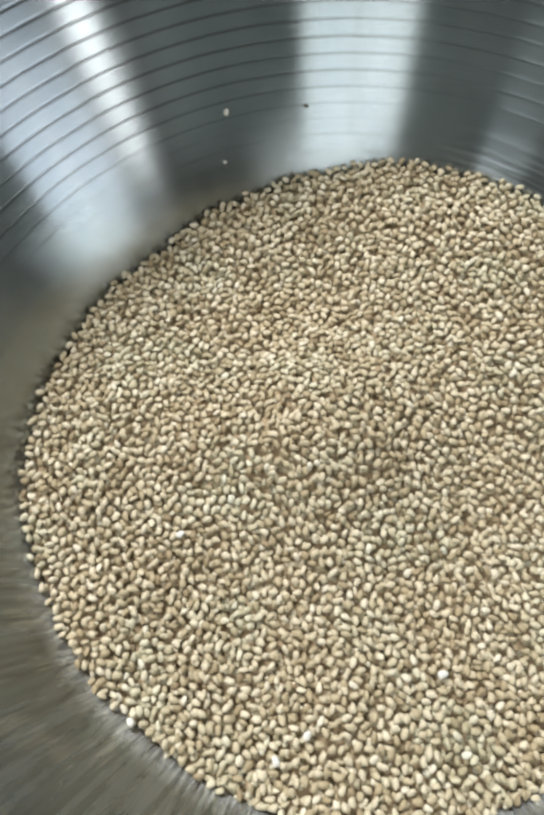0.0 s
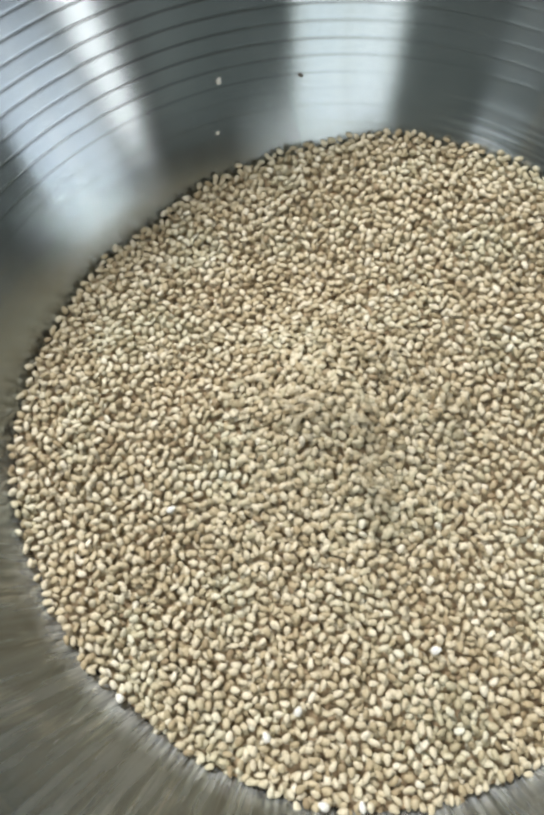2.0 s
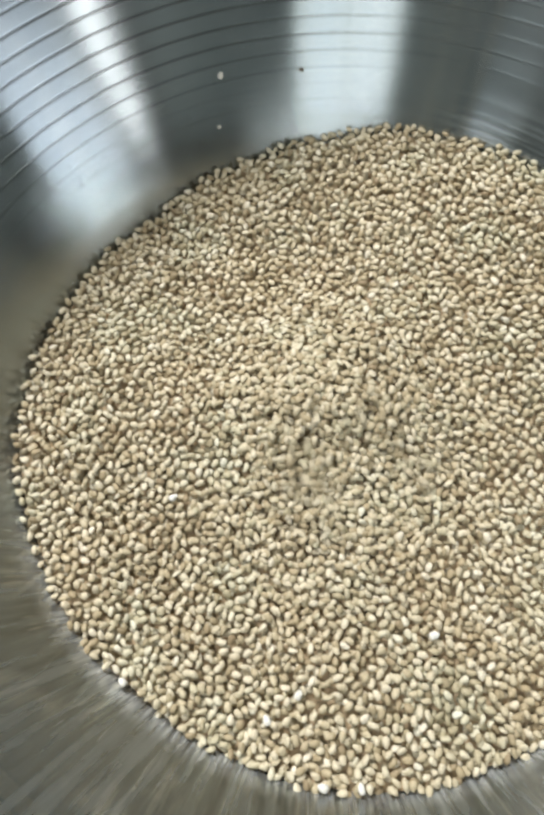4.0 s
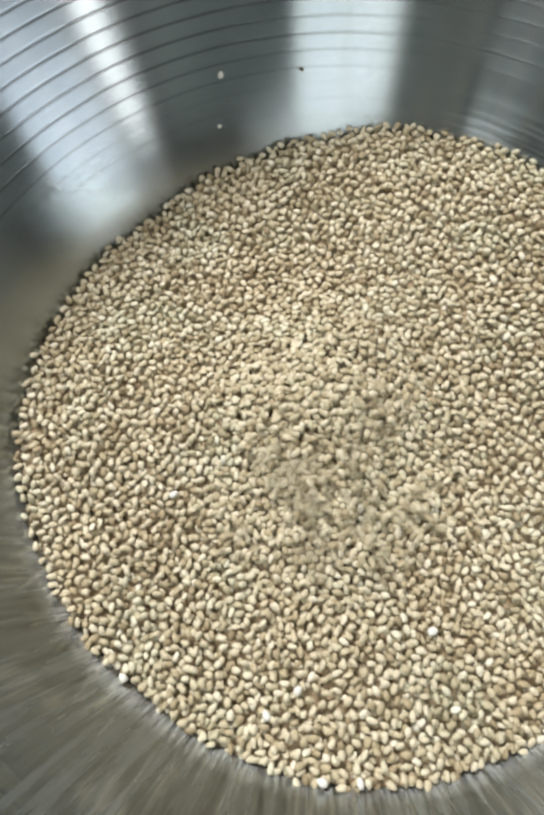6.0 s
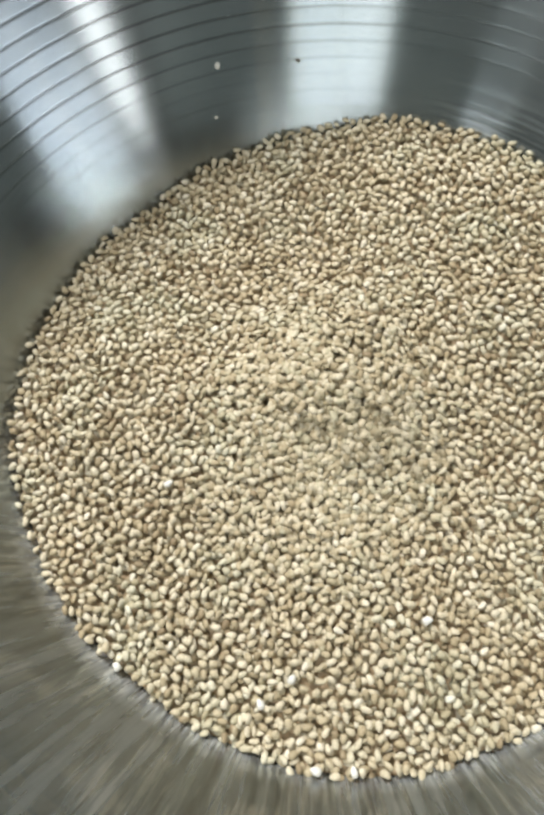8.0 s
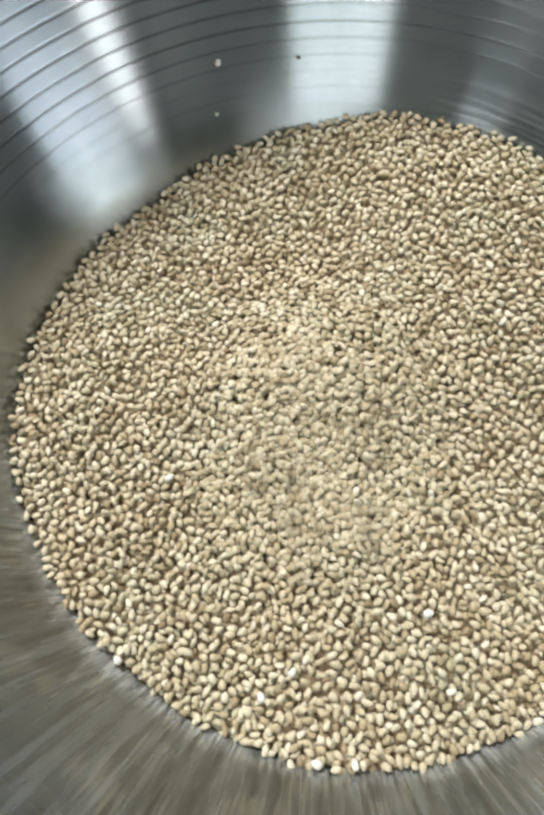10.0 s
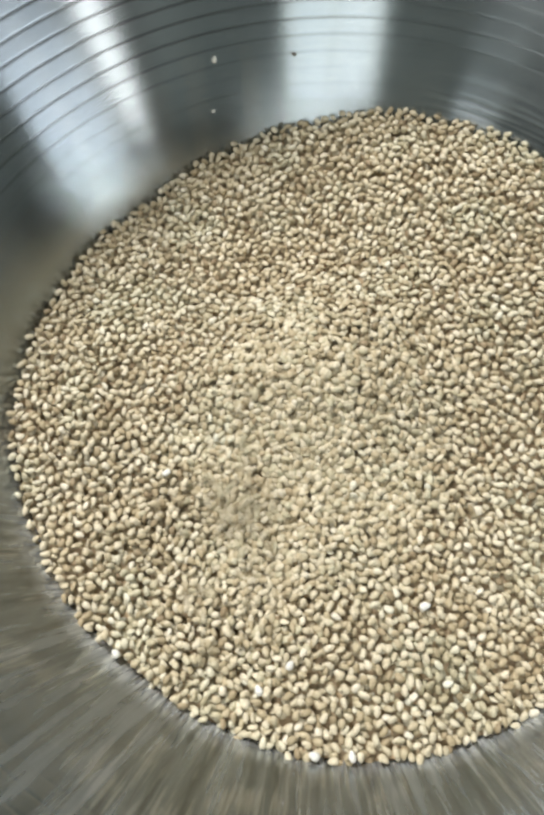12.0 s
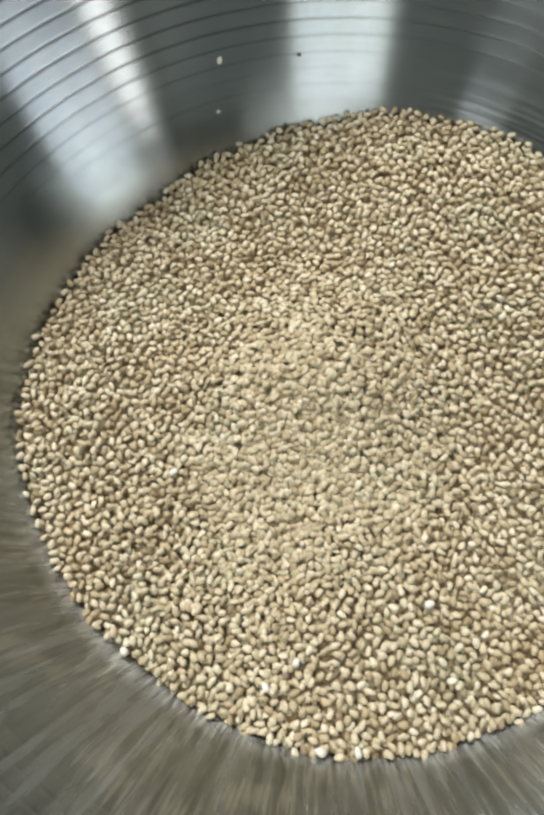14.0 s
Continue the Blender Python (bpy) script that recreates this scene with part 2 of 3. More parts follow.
def seed_coat(name, stops, per_object):
    """Dry seed hull: each seed its own tone, mottled, faintly pitted."""
    mat, n, l, b = material(name, 0.58)
    b.inputs["Specular IOR Level"].default_value = 0.35
    if per_object:
        rnd = n.new("ShaderNodeObjectInfo").outputs["Random"]
    else:
        rnd = n.new("ShaderNodeNewGeometry").outputs["Random Per Island"]
    tc = n.new("ShaderNodeTexCoord")
    r = ramp(n, stops)
    l.new(rnd, r.inputs["Fac"])
    spots = noise_at(n, l, tc.outputs["Object"], 1500, 3)
    dim = ramp(n, [(0.3, (0.8, 0.78, 0.74)), (0.62, (1.0, 1.0, 1.0))])
    l.new(spots.outputs["Fac"], dim.inputs["Fac"])
    mul = n.new("ShaderNodeMix")
    mul.data_type, mul.blend_type = "RGBA", "MULTIPLY"
    mul.inputs["Factor"].default_value = 1.0
    l.new(r.outputs["Color"], mul.inputs["A"])
    l.new(dim.outputs["Color"], mul.inputs["B"])
    # lots of slightly browner and greener seeds lie together
    lot = noise_at(n, l, tc.outputs["Object"], 48, 3)
    lots = ramp(n, [(0.36, (0.97, 0.935, 0.88)), (0.52, (0.99, 0.98, 0.95)), (0.66, (0.96, 1.0, 0.98))])
    l.new(lot.outputs["Fac"], lots.inputs["Fac"])
    tint = n.new("ShaderNodeMix")
    tint.data_type, tint.blend_type = "RGBA", "MULTIPLY"
    tint.inputs["Factor"].default_value = 1.0
    l.new(mul.outputs["Result"], tint.inputs["A"])
    l.new(lots.outputs["Color"], tint.inputs["B"])
    l.new(tint.outputs["Result"], b.inputs["Base Color"])
    bump = n.new("ShaderNodeBump")
    bump.inputs["Strength"].default_value, bump.inputs["Distance"].default_value = 0.3, 0.0001
    l.new(spots.outputs["Fac"], bump.inputs["Height"])
    l.new(bump.outputs["Normal"], b.inputs["Normal"])
    return mat


TAN = [(0.0, (0.28, 0.215, 0.13)), (0.07, (0.40, 0.33, 0.21)), (0.4, (0.53, 0.465, 0.325)), (0.75, (0.62, 0.56, 0.42)), (0.95, (0.68, 0.62, 0.48)), (1.0, (0.75, 0.70, 0.58))]
SEED_MASS = seed_coat("sesame_hull", TAN, False)
SEED_ONE = seed_coat("sesame_hull_single", TAN, True)
SEED_WHITE = seed_coat("hulled_sesame", [(0.0, (0.70, 0.70, 0.66)), (1.0, (0.78, 0.78, 0.75))], True)
SEED_DARK = seed_coat("dark_husk", [(0.0, (0.11, 0.10, 0.085)), (1.0, (0.15, 0.13, 0.11))], True)
STEEL = steel()
PACKED = paint("seed_bed_hulls", (0.45, 0.34, 0.21), 0.9, 900)
WALL_PAINT = paint("green_grey_wall_paint", (0.31, 0.35, 0.335))
CEILING_PAINT = paint("ceiling_paint", (0.5, 0.5, 0.48))
FLOOR_TILE = paint("grey_floor", (0.16, 0.155, 0.14), 0.4)
COUNTER_STONE = paint("dark_counter_stone", (0.06, 0.062, 0.06), 0.25, 30)
FRAME_PAINT = paint("window_frame_paint", (0.6, 0.6, 0.57), 0.4)


# ---- mesh helpers ----
def part(name, bm, mat, parent=None, label=""):
    data = bpy.data.meshes.new(name)
    bm.to_mesh(data)
    bm.free()
    data.materials.append(mat)
    ob = new(name, data)
    ob.parent = parent
    return tagged(ob, label)


def add_box(bm, x0, x1, y0, y1, z0, z1):
    m = Matrix.LocRotScale(((x0 + x1) / 2, (y0 + y1) / 2, (z0 + z1) / 2), None, (x1 - x0, y1 - y0, z1 - z0))
    bmesh.ops.create_cube(bm, size=1, matrix=m)
    return bm


def box(*v):
    return add_box(bmesh.new(), *v)


def spun(bm, profile, steps=192):
    """A surface of revolution about z from a profile of (radius, height)."""
    rings = []
    for r, z in profile:
        if r < 1e-6:
            rings.append([bm.verts.new((0, 0, z))])
        else:
            rings.append([bm.verts.new((r * math.cos(2 * math.pi * i / steps), r * math.sin(2 * math.pi * i / steps), z)) for i in range(steps)])
    for a, b in zip(rings, rings[1:]):
        for i in range(steps):
            j = (i + 1) % steps
            if len(a) == 1:
                bm.faces.new((a[0], b[j], b[i]))
            elif len(b) == 1:
                bm.faces.new((a[i], a[j], b[0]))
            else:
                bm.faces.new((a[i], a[j], b[j], b[i]))
    bmesh.ops.recalc_face_normals(bm, faces=bm.faces)
    for f in bm.faces:
        f.smooth = True
    return bm


# ---- the room ----
T = 0.15


def walls():
    x0, x1, y0, y1, f, c = ROOM_X0, ROOM_X1, ROOM_Y0, ROOM_Y1, FLOOR_Z, CEILING_Z
    tagged(part("floor", box(x0 - T, x1 + T, y0 - T, y1 + T, f - 0.1, f), FLOOR_TILE), "grey stone floor of the kitchen", "floor", kind="structure")
    tagged(part("ceiling", box(x0 - T, x1 + T, y0 - T, y1 + T, c, c + 0.1), CEILING_PAINT), "dull white painted ceiling", "ceiling", kind="structure")
    tagged(part("wall_north", box(x0 - T, x1 + T, y1, y1 + T, f, c), WALL_PAINT), "dull grey-green painted wall", "wall", kind="structure")
    tagged(part("wall_west", box(x0 - T, x0, y0, y1, f, c), WALL_PAINT), "dull grey-green painted wall", "wall", kind="structure")
    bm = bmesh.new()
    (a, b, za, zb), (e, g, zc, zd) = WIN_E_HIGH, WIN_E_LOW
    for v in ((y0, a, f, c), (a, b, f, za), (a, b, zb, c), (b, e, f, c), (e, g, f, zc), (e, g, zd, c), (g, y1, f, c)):
        add_box(bm, x1, x1 + T, *v)
    tagged(part("wall_east", bm, WALL_PAINT), "dull grey-green painted wall with two window openings", "wall", kind="structure")
    bm = bmesh.new()
    (a, b, za, zb), (e, g, zc, zd) = WIN_S_LOW, WIN_S
    for v in ((x0 - T, a, f, c), (a, b, f, za), (a, b, zb, c), (b, e, f, c), (e, g, f, zc), (e, g, zd, c), (g, x1 + T, f, c)):
        add_box(bm, v[0], v[1], y0 - T, y0, v[2], v[3])
    tagged(part("wall_south", bm, WALL_PAINT), "dull grey-green painted wall with two window openings", "wall", kind="structure")


walls()


def counter():
    top = new("kitchen_counter")
    tagged(top, "kitchen counter with a dark stone top", "counter")
    part("worktop", box(-0.9, 0.9, -0.32, 0.42, -0.04, 0), COUNTER_STONE, top)
    part("body", box(-0.88, 0.88, -0.28, 0.42, FLOOR_Z, -0.04), FRAME_PAINT, top)


counter()

# ---- the pot ----
SEED_LEVEL = 0.065
RIB_STEP, RIB_FIRST, RIBS = 0.0038, 0.0185, 14
POT_TOP = 0.075


def wall_radius(z):
    """Inner radius of the pot at height z over the seed level."""
    if z >= -0.02:
        up = max(0.0, z)
        low = min(up, 0.03)
        return 0.0900 + 0.40 * z + 4.0 * low * low + 2 * 4.0 * 0.03 * (up - low)
    d = min(1.0, (-0.02 - z) / 0.043)
    return 0.0820 - 0.034 * (1 - math.sqrt(max(0.0, 1 - d * d)))


def inner_profile():
    """Floor, curved side and the pressed ribs, faint at first and stronger higher up."""
    rows = [(0.0, -0.063), (0.02, -0.063), (0.04, -0.063)]
    z = -0.062
    while z < 0.018:
        rows.append((wall_radius(z), z))
        z += 0.002
    while z < POT_TOP:
        r = wall_radius(z)
        k = (z - RIB_FIRST) / RIB_STEP
        if -0.5 < k < RIBS:
            near = abs(k - round(k)) * RIB_STEP
            depth = RIB_DEPTH * ((0.03, 0.06, 0.12, 0.3, 0.6)[int(round(k))] if round(k) < 5 else 1.0)
            r += depth * math.exp(-(near / 0.0003) ** 2)
        # each band between two ribs is rolled at a slightly different slope
        band = math.floor(k)
        r += 0.013 * math.sin(band * 2.4 + 0.7) * (k - band - 0.5) * RIB_STEP
        rows.append((r, z))
        z += 0.00022
    return rows


RIB_DEPTH = 0.00006


def pot():
    body = new("steel_pot")
    tagged(body, "round stainless steel pot with ribbed flaring wall, holding sesame seeds", "pot")
    prof = inner_profile()
    r, z = prof[-1]
    outer = [(wall_radius(zz) + 0.0014, zz) for zz in [POT_TOP - 0.001 - 0.004 * i for i in range(36)]]
    base = [(0.045, -0.0648), (0.0, -0.0648)]
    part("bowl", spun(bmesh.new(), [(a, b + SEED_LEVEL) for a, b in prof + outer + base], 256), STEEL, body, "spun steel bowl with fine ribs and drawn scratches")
    lip = [(r + 0.0022 + 0.0026 * math.cos(a), z + 0.0008 + 0.0026 * math.sin(a)) for a in [2 * math.pi * i / 12 for i in range(13)]]
    part("rim", spun(bmesh.new(), [(a, b + SEED_LEVEL) for a, b in lip], 192), STEEL, body, "rolled steel rim")
    return body


pot()

# ---- the seeds ----
MOUND = (-0.0070, 0.006)


def rim_height(a):
    c, s = math.cos, math.sin
    return (5.7 + 3.8 * c(a) + 7.85 * s(a) - 1.01 * c(2 * a) + 2.33 * s(2 * a) - 1.81 * c(3 * a) + 1.25 * s(3 * a) + 1.27 * c(4 * a) + 0.32 * s(4 * a)) / 1000


def heap_height(x, y):
    """Height of the seeds over the seed level."""
    r, a = math.hypot(x, y) / 0.092, math.atan2(y, x)
    k = min(1.0, r)
    tilt = 0.0057 + k * (rim_height(a) - 0.0057)
    d2 = ((x - MOUND[0]) ** 2 + (y - MOUND[1]) ** 2) / 0.026 ** 2
    swell = 0.0015 * noise.noise((x * 45, y * 45, 0.3))
    return tilt + 0.0120 * math.exp(-d2) - 0.0055 * math.exp(-((x + 0.005) ** 2 + (y - 0.052) ** 2) / 0.026 ** 2) + swell


def seed_template(length, width, thick, seed):
    """One flat, tear-shaped seed, its tip along +x."""
    rng = random.Random(seed)
    bend = rng.uniform(-0.06, 0.06)
    verts, faces, seg, rings = [(-length / 2, 0, 0)], [], 8, 5
    for i in range(1, rings + 1):
        t = i / (rings + 1)
        x = -length / 2 * math.cos(math.pi * t)
        w = math.sin(math.pi * t) ** 0.85 * (1.0 - 0.58 * (t - 0.35))
        for j in range(seg):
            a = 2 * math.pi * j / seg
            verts.append((x, width / 2 * w * math.cos(a) + bend * width * math.cos(math.pi * t), thick / 2 * w * math.sin(a)))
    verts.append((length / 2 * 1.04, 0, 0))
    last = len(verts) - 1
    for j in range(seg):
        k = (j + 1) % seg
        faces.append((0, 1 + k, 1 + j))
        for i in range(rings - 1):
            a = 1 + i * seg
            faces.append((a + j, a + k, a + seg + k))
            faces.append((a + j, a + seg + k, a + seg + j))
        a = 1 + (rings - 1) * seg
        faces.append((a + j, a + k, last))
    return np.array(verts), np.array(faces)


SHAPES = [seed_template(0.00258 * a, 0.00198 * b, 0.00130 * c, i)
          for i, (a, b, c) in enumerate([(1, 1, 1), (1.08, 0.95, 1.05), (0.93, 1.05, 0.95), (1.02, 1.1, 1.0), (0.88, 0.92, 1.1), (1.0, 0.88, 0.9)])]


def seed_mesh(i, mat):
    v, f = SHAPES[i]
    data = bpy.data.meshes.new("seed")
    data.from_pydata(v.tolist(), [], f.tolist())
    data.polygons.foreach_set("use_smooth", [True] * len(f))
    data.materials.append(mat)
    return data


def surface_turn(x, y, rng, tumble, yaw=None):
    """A seed's rotation, lying on the heap with some tumble."""
    e = 0.002
    nx = -(heap_height(x + e, y) - heap_height(x - e, y)) / (2 * e)
    ny = -(heap_height(x, y + e) - heap_height(x, y - e)) / (2 * e)
    lie = Vector((0, 0, 1)).rotation_difference(Vector((nx, ny, 1)).normalized()).to_matrix()
    yaw = rng.uniform(0, 6.283) if yaw is None else yaw
    return lie @ Euler((0, 0, yaw)).to_matrix() @ Euler((rng.gauss(0, tumble), rng.gauss(0, tumble * 0.6), 0)).to_matrix()


def laid_out(rng, tries, room):
    """(x, y, yaw) of seeds laid side by side over the pot's mouth, none lying across another: three points along each keep room from the others'."""
    grid, out = {}, []
    for k in range(tries):
        clear = (room * (1.0 - 0.16 * k / tries)) ** 2
        r, a, yaw = 0.098 * math.sqrt(rng.random()), rng.uniform(0, 6.28319), rng.uniform(0, 6.28319)
        x, y = r * math.cos(a), r * math.sin(a)
        c, n = 0.00055 * math.cos(yaw), 0.00055 * math.sin(yaw)
        free = True
        for px, py in ((x, y), (x + c, y + n), (x - c, y - n)):
            i, j = int(px // room), int(py // room)
            for u in (i - 1, i, i + 1):
                for w in (j - 1, j, j + 1):
                    for qx, qy in grid.get((u, w), ()):
                        if (px - qx) ** 2 + (py - qy) ** 2 < clear:
                            free = False
                            break
                    if not free:
                        break
                if not free:
                    break
            if not free:
                break
        if free:
            for p in ((x, y), (x + c, y + n), (x - c, y - n)):
                grid.setdefault((int(p[0] // room), int(p[1] // room)), []).append(p)
            out.append((x, y, yaw))
    return out


def seed_places():
    """(x, y, z, turn, shape, layer) of every seed, in three loose layers."""
    rng = random.Random(5)
    out = []
    for layer in range(3):
        for x, y, yaw in laid_out(rng, (240000, 110000, 60000)[layer], (0.00168, 0.0016, 0.0016)[layer]):
            lumps = 0.0007 * noise.noise((x * 260, y * 260, 1.7))
            z = heap_height(x, y) + lumps - layer * 0.0010 + rng.uniform(-0.00055, 0.0005)
            if math.hypot(x, y) > wall_radius(z) - 0.0002 - 0.0007 * rng.random():
                continue
            out.append((x, y, z, surface_turn(x, y, rng, 0.46, yaw), rng.randrange(6), layer))
    return out


def heap():
    pile = new("sesame_seed_heap")
    tagged(pile, "heap of unhulled tan sesame seeds filling the steel pot", "seeds")
    # packed seeds under the loose ones
    bm = bmesh.new()
    rings = []
    for k in range(25):
        ring = []
        for i in range(96):
            a = 2 * math.pi * i / 96
            r = 0.0975 * k / 24 + 1e-5
            x, y = r * math.cos(a), r * math.sin(a)
            z = heap_height(x, y) - 0.0030
            r = min(r, wall_radius(z) - 0.0003)
            ring.append(bm.verts.new((r * math.cos(a), r * math.sin(a), z + SEED_LEVEL)))
        rings.append(ring)
    for z in (-0.02, -0.045, -0.0615):
        r = wall_radius(z) - 0.002
        rings.append([bm.verts.new((r * math.cos(2 * math.pi * i / 96), r * math.sin(2 * math.pi * i / 96), z + SEED_LEVEL)) for i in range(96)])
    for a, b in zip(rings, rings[1:]):
        for i in range(96):
            bm.faces.new((a[i], b[i], b[(i + 1) % 96], a[(i + 1) % 96]))
    bm.faces.new(list(reversed(rings[-1])))
    part("seed_bed", bm, PACKED, pile)
    places = seed_places()
    single, verts, faces, base = [], [], [], 0
    for x, y, z, turn, k, layer in places:
        if layer == 0 and -0.083 < y < -0.058 and -0.034 < x < 0.016 and len(single) < 300:
            single.append((x, y, z, turn, k))
            continue
        v, f = SHAPES[k]
        verts.append(v @ np.array(turn).T + (x, y, z + SEED_LEVEL))
        faces.append(f + base)
        base += len(v)
    v, f = np.concatenate(verts), np.concatenate(faces)
    data = bpy.data.meshes.new("seed_mass")
    data.vertices.add(len(v))
    data.vertices.foreach_set("co", v.ravel())
    data.loops.add(f.size)
    data.loops.foreach_set("vertex_index", f.ravel())
    data.polygons.add(len(f))
    data.polygons.foreach_set("loop_start", np.arange(0, f.size, 3))
    data.update(calc_edges=True)
    data.validate()
    data.polygons.foreach_set("use_smooth", [True] * len(f))
    data.materials.append(SEED_MASS)
    mass = new("seed_mass", data)
    mass.parent = pile
    tagged(mass, kind="stuff")
    shared = [seed_mesh(i, SEED_ONE) for i in range(6)]
    for x, y, z, turn, k in single:
        ob = new("seed", shared[k])
        ob.parent = pile
        ob.matrix_basis = Matrix.Translation((x, y, z + SEED_LEVEL)) @ turn.to_4x4()
    return pile


heap()


def lone_seed(name, x, y, z, normal, spin, mat, shape, label, scale=1.0):
    """A single seed lying against a surface."""
    ob = new(name, seed_mesh(shape, mat))
    lie = Vector((0, 0, 1)).rotation_difference(Vector(normal).normalized()).to_matrix().to_4x4()
    ob.matrix_basis = Matrix.Translation(Vector((x, y, z)) + Vector(normal).normalized() * 0.0005) @ lie @ pose(0, 0, 0, 0, 0, spin) @ Matrix.Scale(scale, 4)
    return tagged(ob, label, "seed")


def stray_seeds():
    for a, z, spin, shape, k in ((107.84, 0.0316, 80, 3, 0.78), (109.98, 0.0197, 20, 4, 0.55)):
        r = wall_radius(z) - 0.0002
        c, n = math.cos(radians(a)), math.sin(radians(a))
        lone_seed("stray_seed", r * c, r * n, z + SEED_LEVEL, (-c, -n, 0.45), spin, SEED_WHITE, shape, "pale hulled sesame seed stuck to the steel wall", k)
    a, z = radians(94.5), 0.0297
    r = wall_radius(z) - 0.0002
    lone_seed("husk", r * math.cos(a), r * math.sin(a), z + SEED_LEVEL, (-math.cos(a), -math.sin(a), 0.5), 170, SEED_DARK, 5, "dark seed husk stuck to the steel wall", 0.62)
    for x, y, spin, k in ((0.0168, -0.0565, 10, 3), (-0.0238, -0.0739, 120, 0), (-0.0115, -0.0880, 150, 3), (-0.0162, -0.0687, 70, 2), (-0.047, -0.020, 40, 0), (-0.0588, -0.0645, 140, 2), (-0.0030, -0.0883, 100, 5)):
        lone_seed("white_seed", x, y, heap_height(x, y) + SEED_LEVEL + 0.0006, (0.05, 0.1, 1), spin, SEED_WHITE, k, "white hulled sesame seed lying on the tan heap")


stray_seeds()


# ---- windows and lamp ----
def glass():
    mat, n, l, b = material("window_glass", 0.02)
    b.inputs["Transmission Weight"].default_value, b.inputs["IOR"].default_value = 1.0, 1.45
    b.inputs["Base Color"].default_value = (0.95, 0.98, 0.97, 1)
    return mat


GLASS = glass()
WHITE_PLASTIC = paint("lamp_diffuser", (0.8, 0.8, 0.78), 0.4, 20)


def window(name, width, height, m):
    """A framed window of two panes, built in the xz plane about its middle."""
    top = new(name)
    tagged(top, "painted window with two tall panes, daylight outside", "window", kind="structure")
    bm = bmesh.new()
    w, h, f = width / 2, height / 2, 0.04
    for v in ((-w, -w + f, -h, h), (w - f, w, -h, h), (-w + f, w - f, -h, -h + f), (-w + f, w - f, h - f, h), (-f / 2, f / 2, -h + f, h - f)):
        add_box(bm, v[0], v[1], -0.025, 0.025, v[2], v[3])
    part("window_frame", bm, FRAME_PAINT, top)
    for x in (-w / 2, w / 2):
        pane = part("pane", box(x - w / 2 + f / 2 + 0.011, x + w / 2 - f / 2 - 0.011, -0.003, 0.003, -h + f, h - f), GLASS, top, "clear glass pane")
        pane.visible_shadow = False
    top.matrix_basis = m


for label, e in (("window_1", WIN_E_LOW), ("window_3", WIN_E_HIGH)):
    window(label, e[1] - e[0], e[3] - e[2], pose(ROOM_X1 + 0.08, sum(e[:2]) / 2, sum(e[2:]) / 2, 0, 0, 90))
for label, e in (("window_2", WIN_S), ("window_4", WIN_S_LOW)):
    window(label, e[1] - e[0], e[3] - e[2], pose(sum(e[:2]) / 2, ROOM_Y0 - 0.08, sum(e[2:]) / 2))


def ceiling_lamp(x, y, wide, deep):
    top = new("ceiling_light")
    tagged(top, "flat white ceiling light panel, switched on", "lamp", "ceiling lights")
    w, d = wide / 2, deep / 2
    part("housing", box(x - w - 0.02, x + w + 0.02, y - d - 0.02, y + d + 0.02, CEILING_Z - 0.03, CEILING_Z), FRAME_PAINT, top)
    part("diffuser", box(x - w, x + w, y - d, y + d, CEILING_Z - 0.036, CEILING_Z - 0.03), WHITE_PLASTIC, top)


for lx, ly, wide, deep, power in LAMPS:
    ceiling_lamp(lx, ly, wide, deep)


# ---- the pour ----
def pinch_mesh(seed):
    """Seven loose seeds that drop together."""
    rng = random.Random(seed)
    verts, faces, base = [], [], 0
    for i in range(7):
        v, f = SHAPES[rng.randrange(6)]
        turn = np.array(Euler((rng.gauss(0, 0.4), rng.gauss(0, 0.3), rng.uniform(0, 6.28))).to_matrix())
        a = 0.9 * i + rng.uniform(-0.4, 0.4)
        d = rng.uniform(0.0015, 0.0075)
        verts.append(v @ turn.T + (d * math.cos(a), d * math.sin(a), rng.uniform(0, 0.0003)))
        faces.append(f + base)
        base += len(v)
    data = bpy.data.meshes.new("falling_seeds")
    data.from_pydata(np.concatenate(verts).tolist(), [], np.concatenate(faces).tolist())
    data.polygons.foreach_set("use_smooth", [True] * len(data.polygons))
    data.materials.append(SEED_MASS)
    return data


# start, end, pinches a second, middle of the splash at start and at end
POUR = [(0.1, 0.5, 20, (-0.010, -0.004), (-0.010, -0.008)), (0.5, 1.5, 105, (-0.011, -0.008), (-0.003, -0.003)),
        (1.5, 3.2, 34, (-0.001, -0.004), (-0.005, -0.010)), (3.2, 5.4, 26, (-0.006, -0.012), (-0.010, -0.016)),
        (5.4, 6.1, 80, (-0.010, -0.018), (-0.004, -0.020)), (6.1, 8.2, 20, (-0.006, -0.012), (-0.010, -0.012)),
        (8.2, 10.1, 20, (-0.012, -0.016), (-0.018, -0.020)), (10.1, 10.7, 100, (-0.018, -0.029), (-0.022, -0.032)),
        (10.7, 12.1, 44, (-0.022, -0.034), (-0.026, -0.037))]


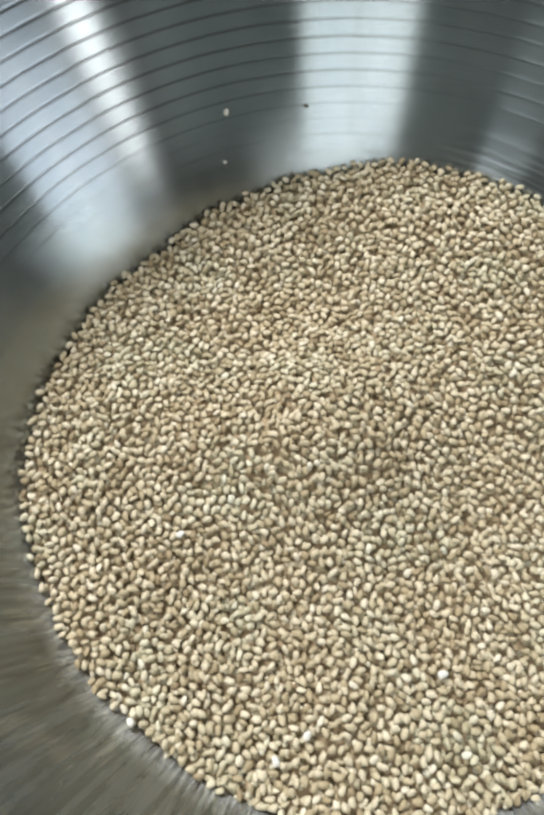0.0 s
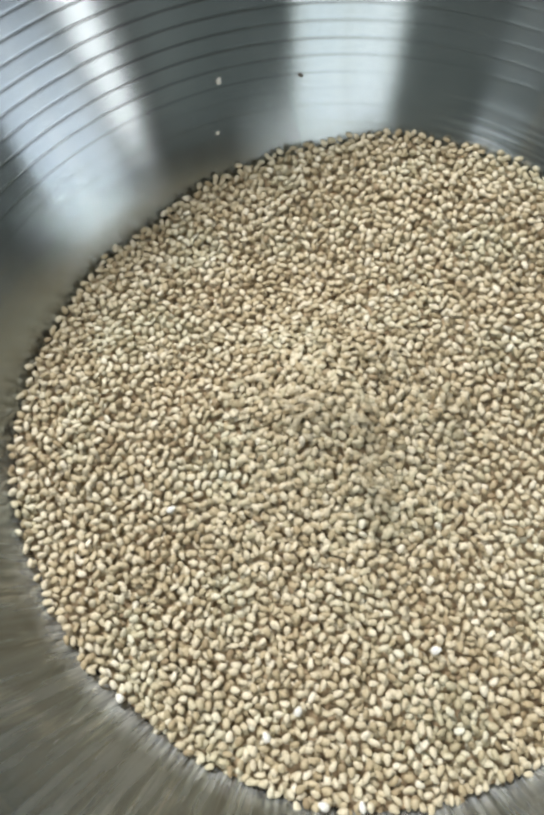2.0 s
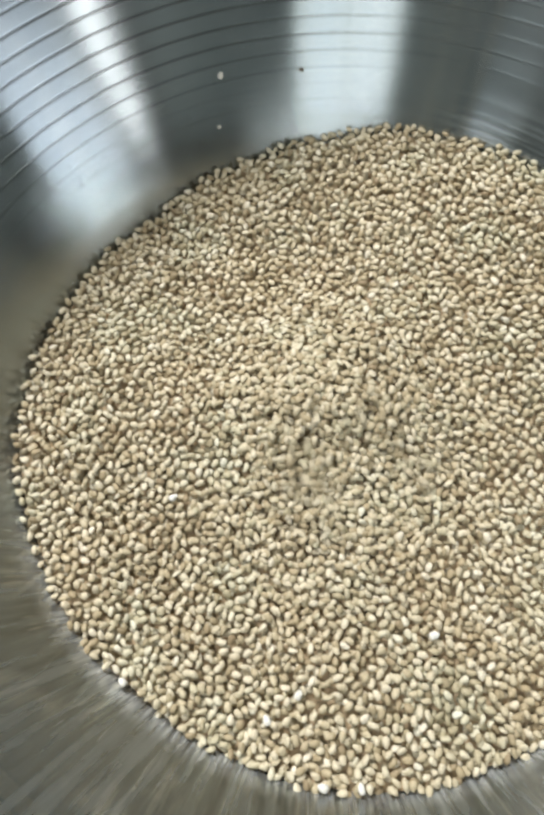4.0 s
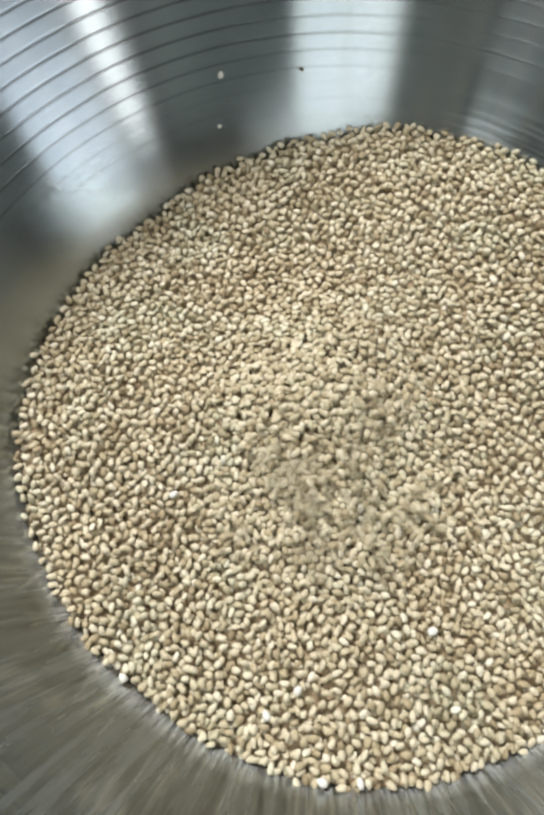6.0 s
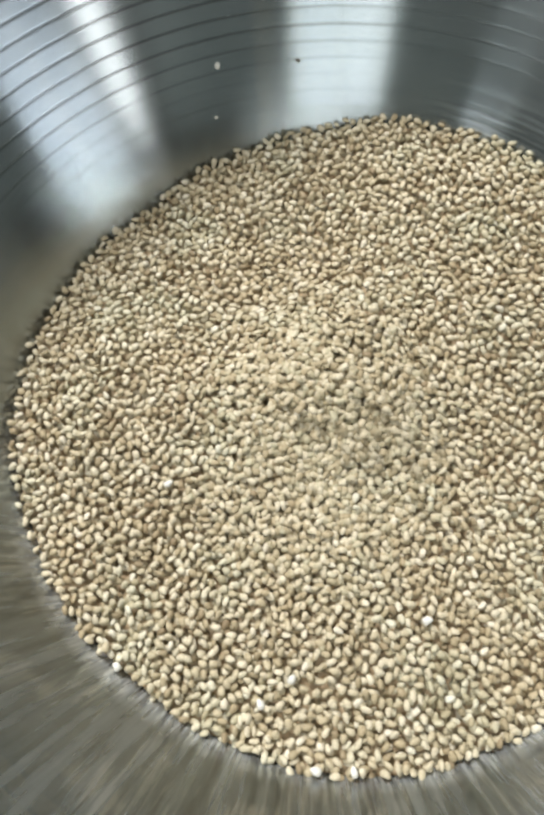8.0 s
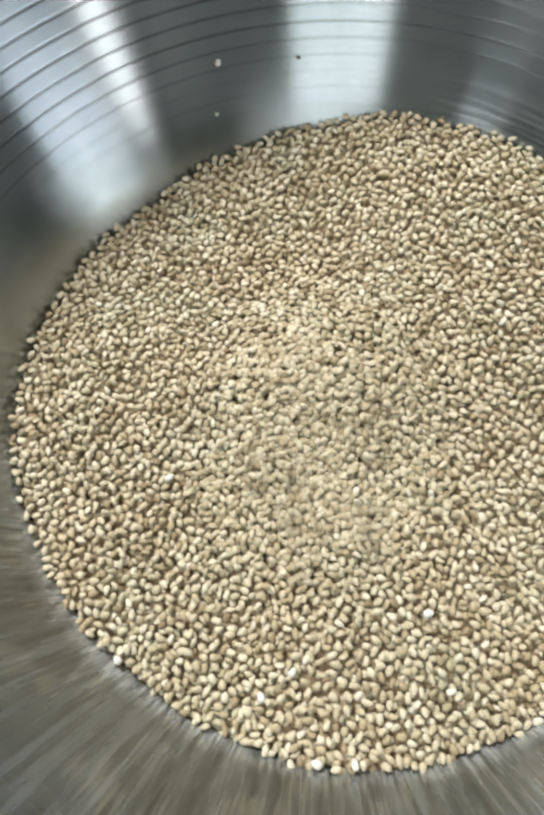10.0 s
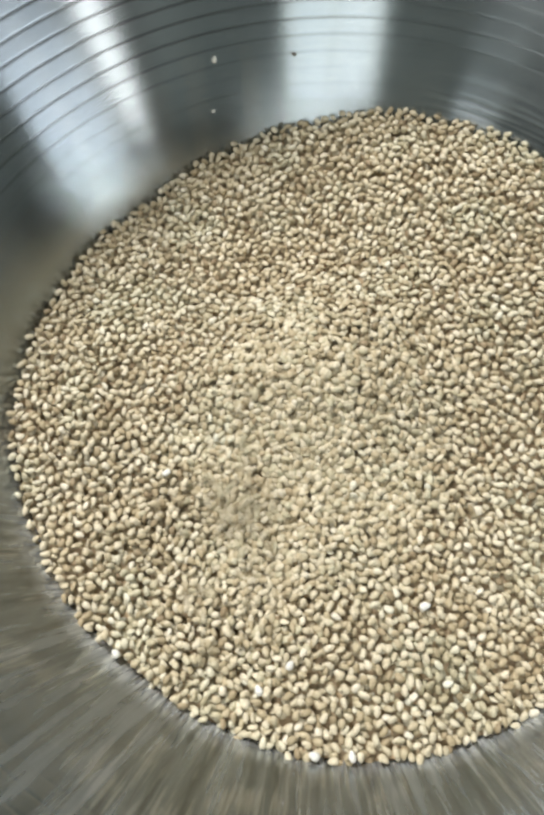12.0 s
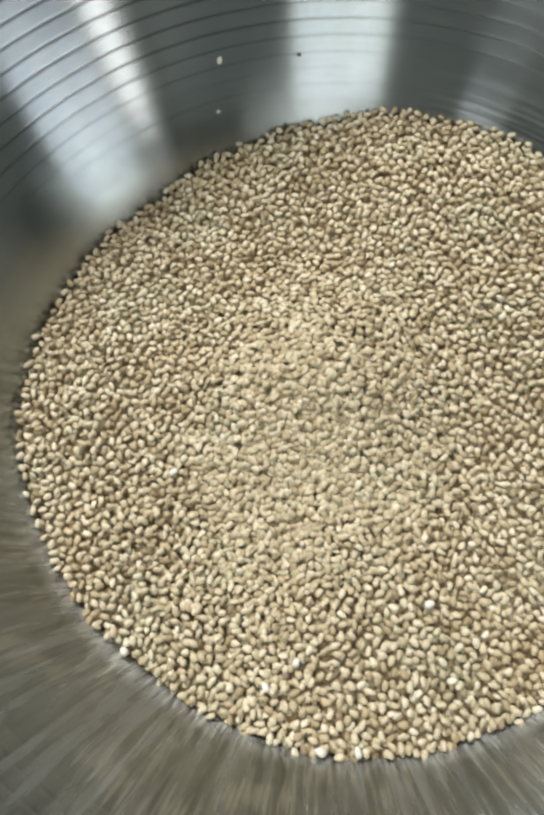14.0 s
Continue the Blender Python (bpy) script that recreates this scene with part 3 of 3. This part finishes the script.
def pour_plan():
    """(landing time, start height, landing place, resting place, mesh) of each pinch."""
    rng = random.Random(11)
    out = []
    for t0, t1, rate, a, b in POUR:
        for i in range(int((t1 - t0) * rate)):
            k = (i + rng.random()) / ((t1 - t0) * rate)
            x, y = a[0] + (b[0] - a[0]) * k + rng.gauss(0, 0.0085), a[1] + (b[1] - a[1]) * k + rng.gauss(0, 0.0085)
            away, far = rng.uniform(0, 6.28), rng.uniform(0.005, 0.032)
            out.append((t0 + (t1 - t0) * k, rng.uniform(0.36, 0.6), (x, y), (x + far * math.cos(away), y + far * math.sin(away) - 0.002), rng.randrange(12)))
    return out


def ground(p, lift):
    return heap_height(*p) + SEED_LEVEL + lift


def motions():
    rng = random.Random(23)
    shared = [pinch_mesh(40 + i) for i in range(12)]
    for n, (t, drop, land, rest, k) in enumerate(pour_plan()):
        ob = new("falling_seeds", shared[k])
        tagged(ob, "pinch of loose tan sesame seeds poured onto the heap", "seeds", "poured sesame seeds", "stuff")
        lie = surface_turn(*rest, random.Random(n), 0.05).to_4x4()
        tilt = lie @ pose(0, 0, 0, rng.uniform(-60, 60), rng.uniform(-60, 60), rng.uniform(-60, 60))
        mid = [land[i] * 0.6 + rest[i] * 0.4 for i in (0, 1)]
        near = [land[i] * 0.25 + rest[i] * 0.75 for i in (0, 1)]
        z = ground(land, 0.001)
        fall, speed = math.sqrt(2 * drop / 9.81), math.sqrt(2 * 9.81 * drop)
        at = lambda p, h, turn: Matrix.Translation((p[0], p[1], h)) @ turn
        rows = [(0, at(land, z + drop, tilt))]
        if t - fall > 0.05:
            rows.append((t - fall, at(land, z + drop, tilt)))
        if t - fall / 2 > 0.1:
            rows.append((t - fall / 2, at(land, z + drop * 0.75, tilt)))
        if t - 0.034 > 0.1:
            rows.append((t - 0.034, at(land, z + speed * 0.033, tilt)))
        lift = rng.uniform(-0.0016, 0.0002)
        rows += [(t, at(land, z, tilt)), (t + 0.08, at(mid, ground(mid, rng.uniform(0.003, 0.011)), tilt)), (t + 0.17, at(near, ground(near, 0.001), lie)),
                 (t + 0.22, at(near, ground(near, 0.0025), lie)), (t + 0.34, at(rest, ground(rest, lift), lie)), (14.0, at(rest, ground(rest, lift), lie))]
        walk(ob, rows)
    # one seed that jumps clear, strikes the steel and slips back to the heap's edge
    ob = lone_seed("bouncing_seed", 0, 0, 0, (0, 0, 1), 0, SEED_ONE, 3, "loose tan sesame seed bouncing off the steel wall")
    walk(ob, [(0, pose(-0.012, -0.018, 0.55, 20, 10, 0)), (5.2, pose(-0.012, -0.018, 0.55, 20, 10, 0)), (5.5, pose(-0.012, -0.018, 0.082, 40, 20, 10)),
              (5.6, pose(-0.036, -0.045, 0.094, 60, 10, 40)), (5.7, pose(-0.0595, -0.0712, 0.0765, 35, -20, 60)), (5.8, pose(-0.0615, -0.0600, 0.0640, 10, 5, 80)),
              (14.0, pose(-0.0615, -0.0600, 0.0640, 10, 5, 80))])


motions()
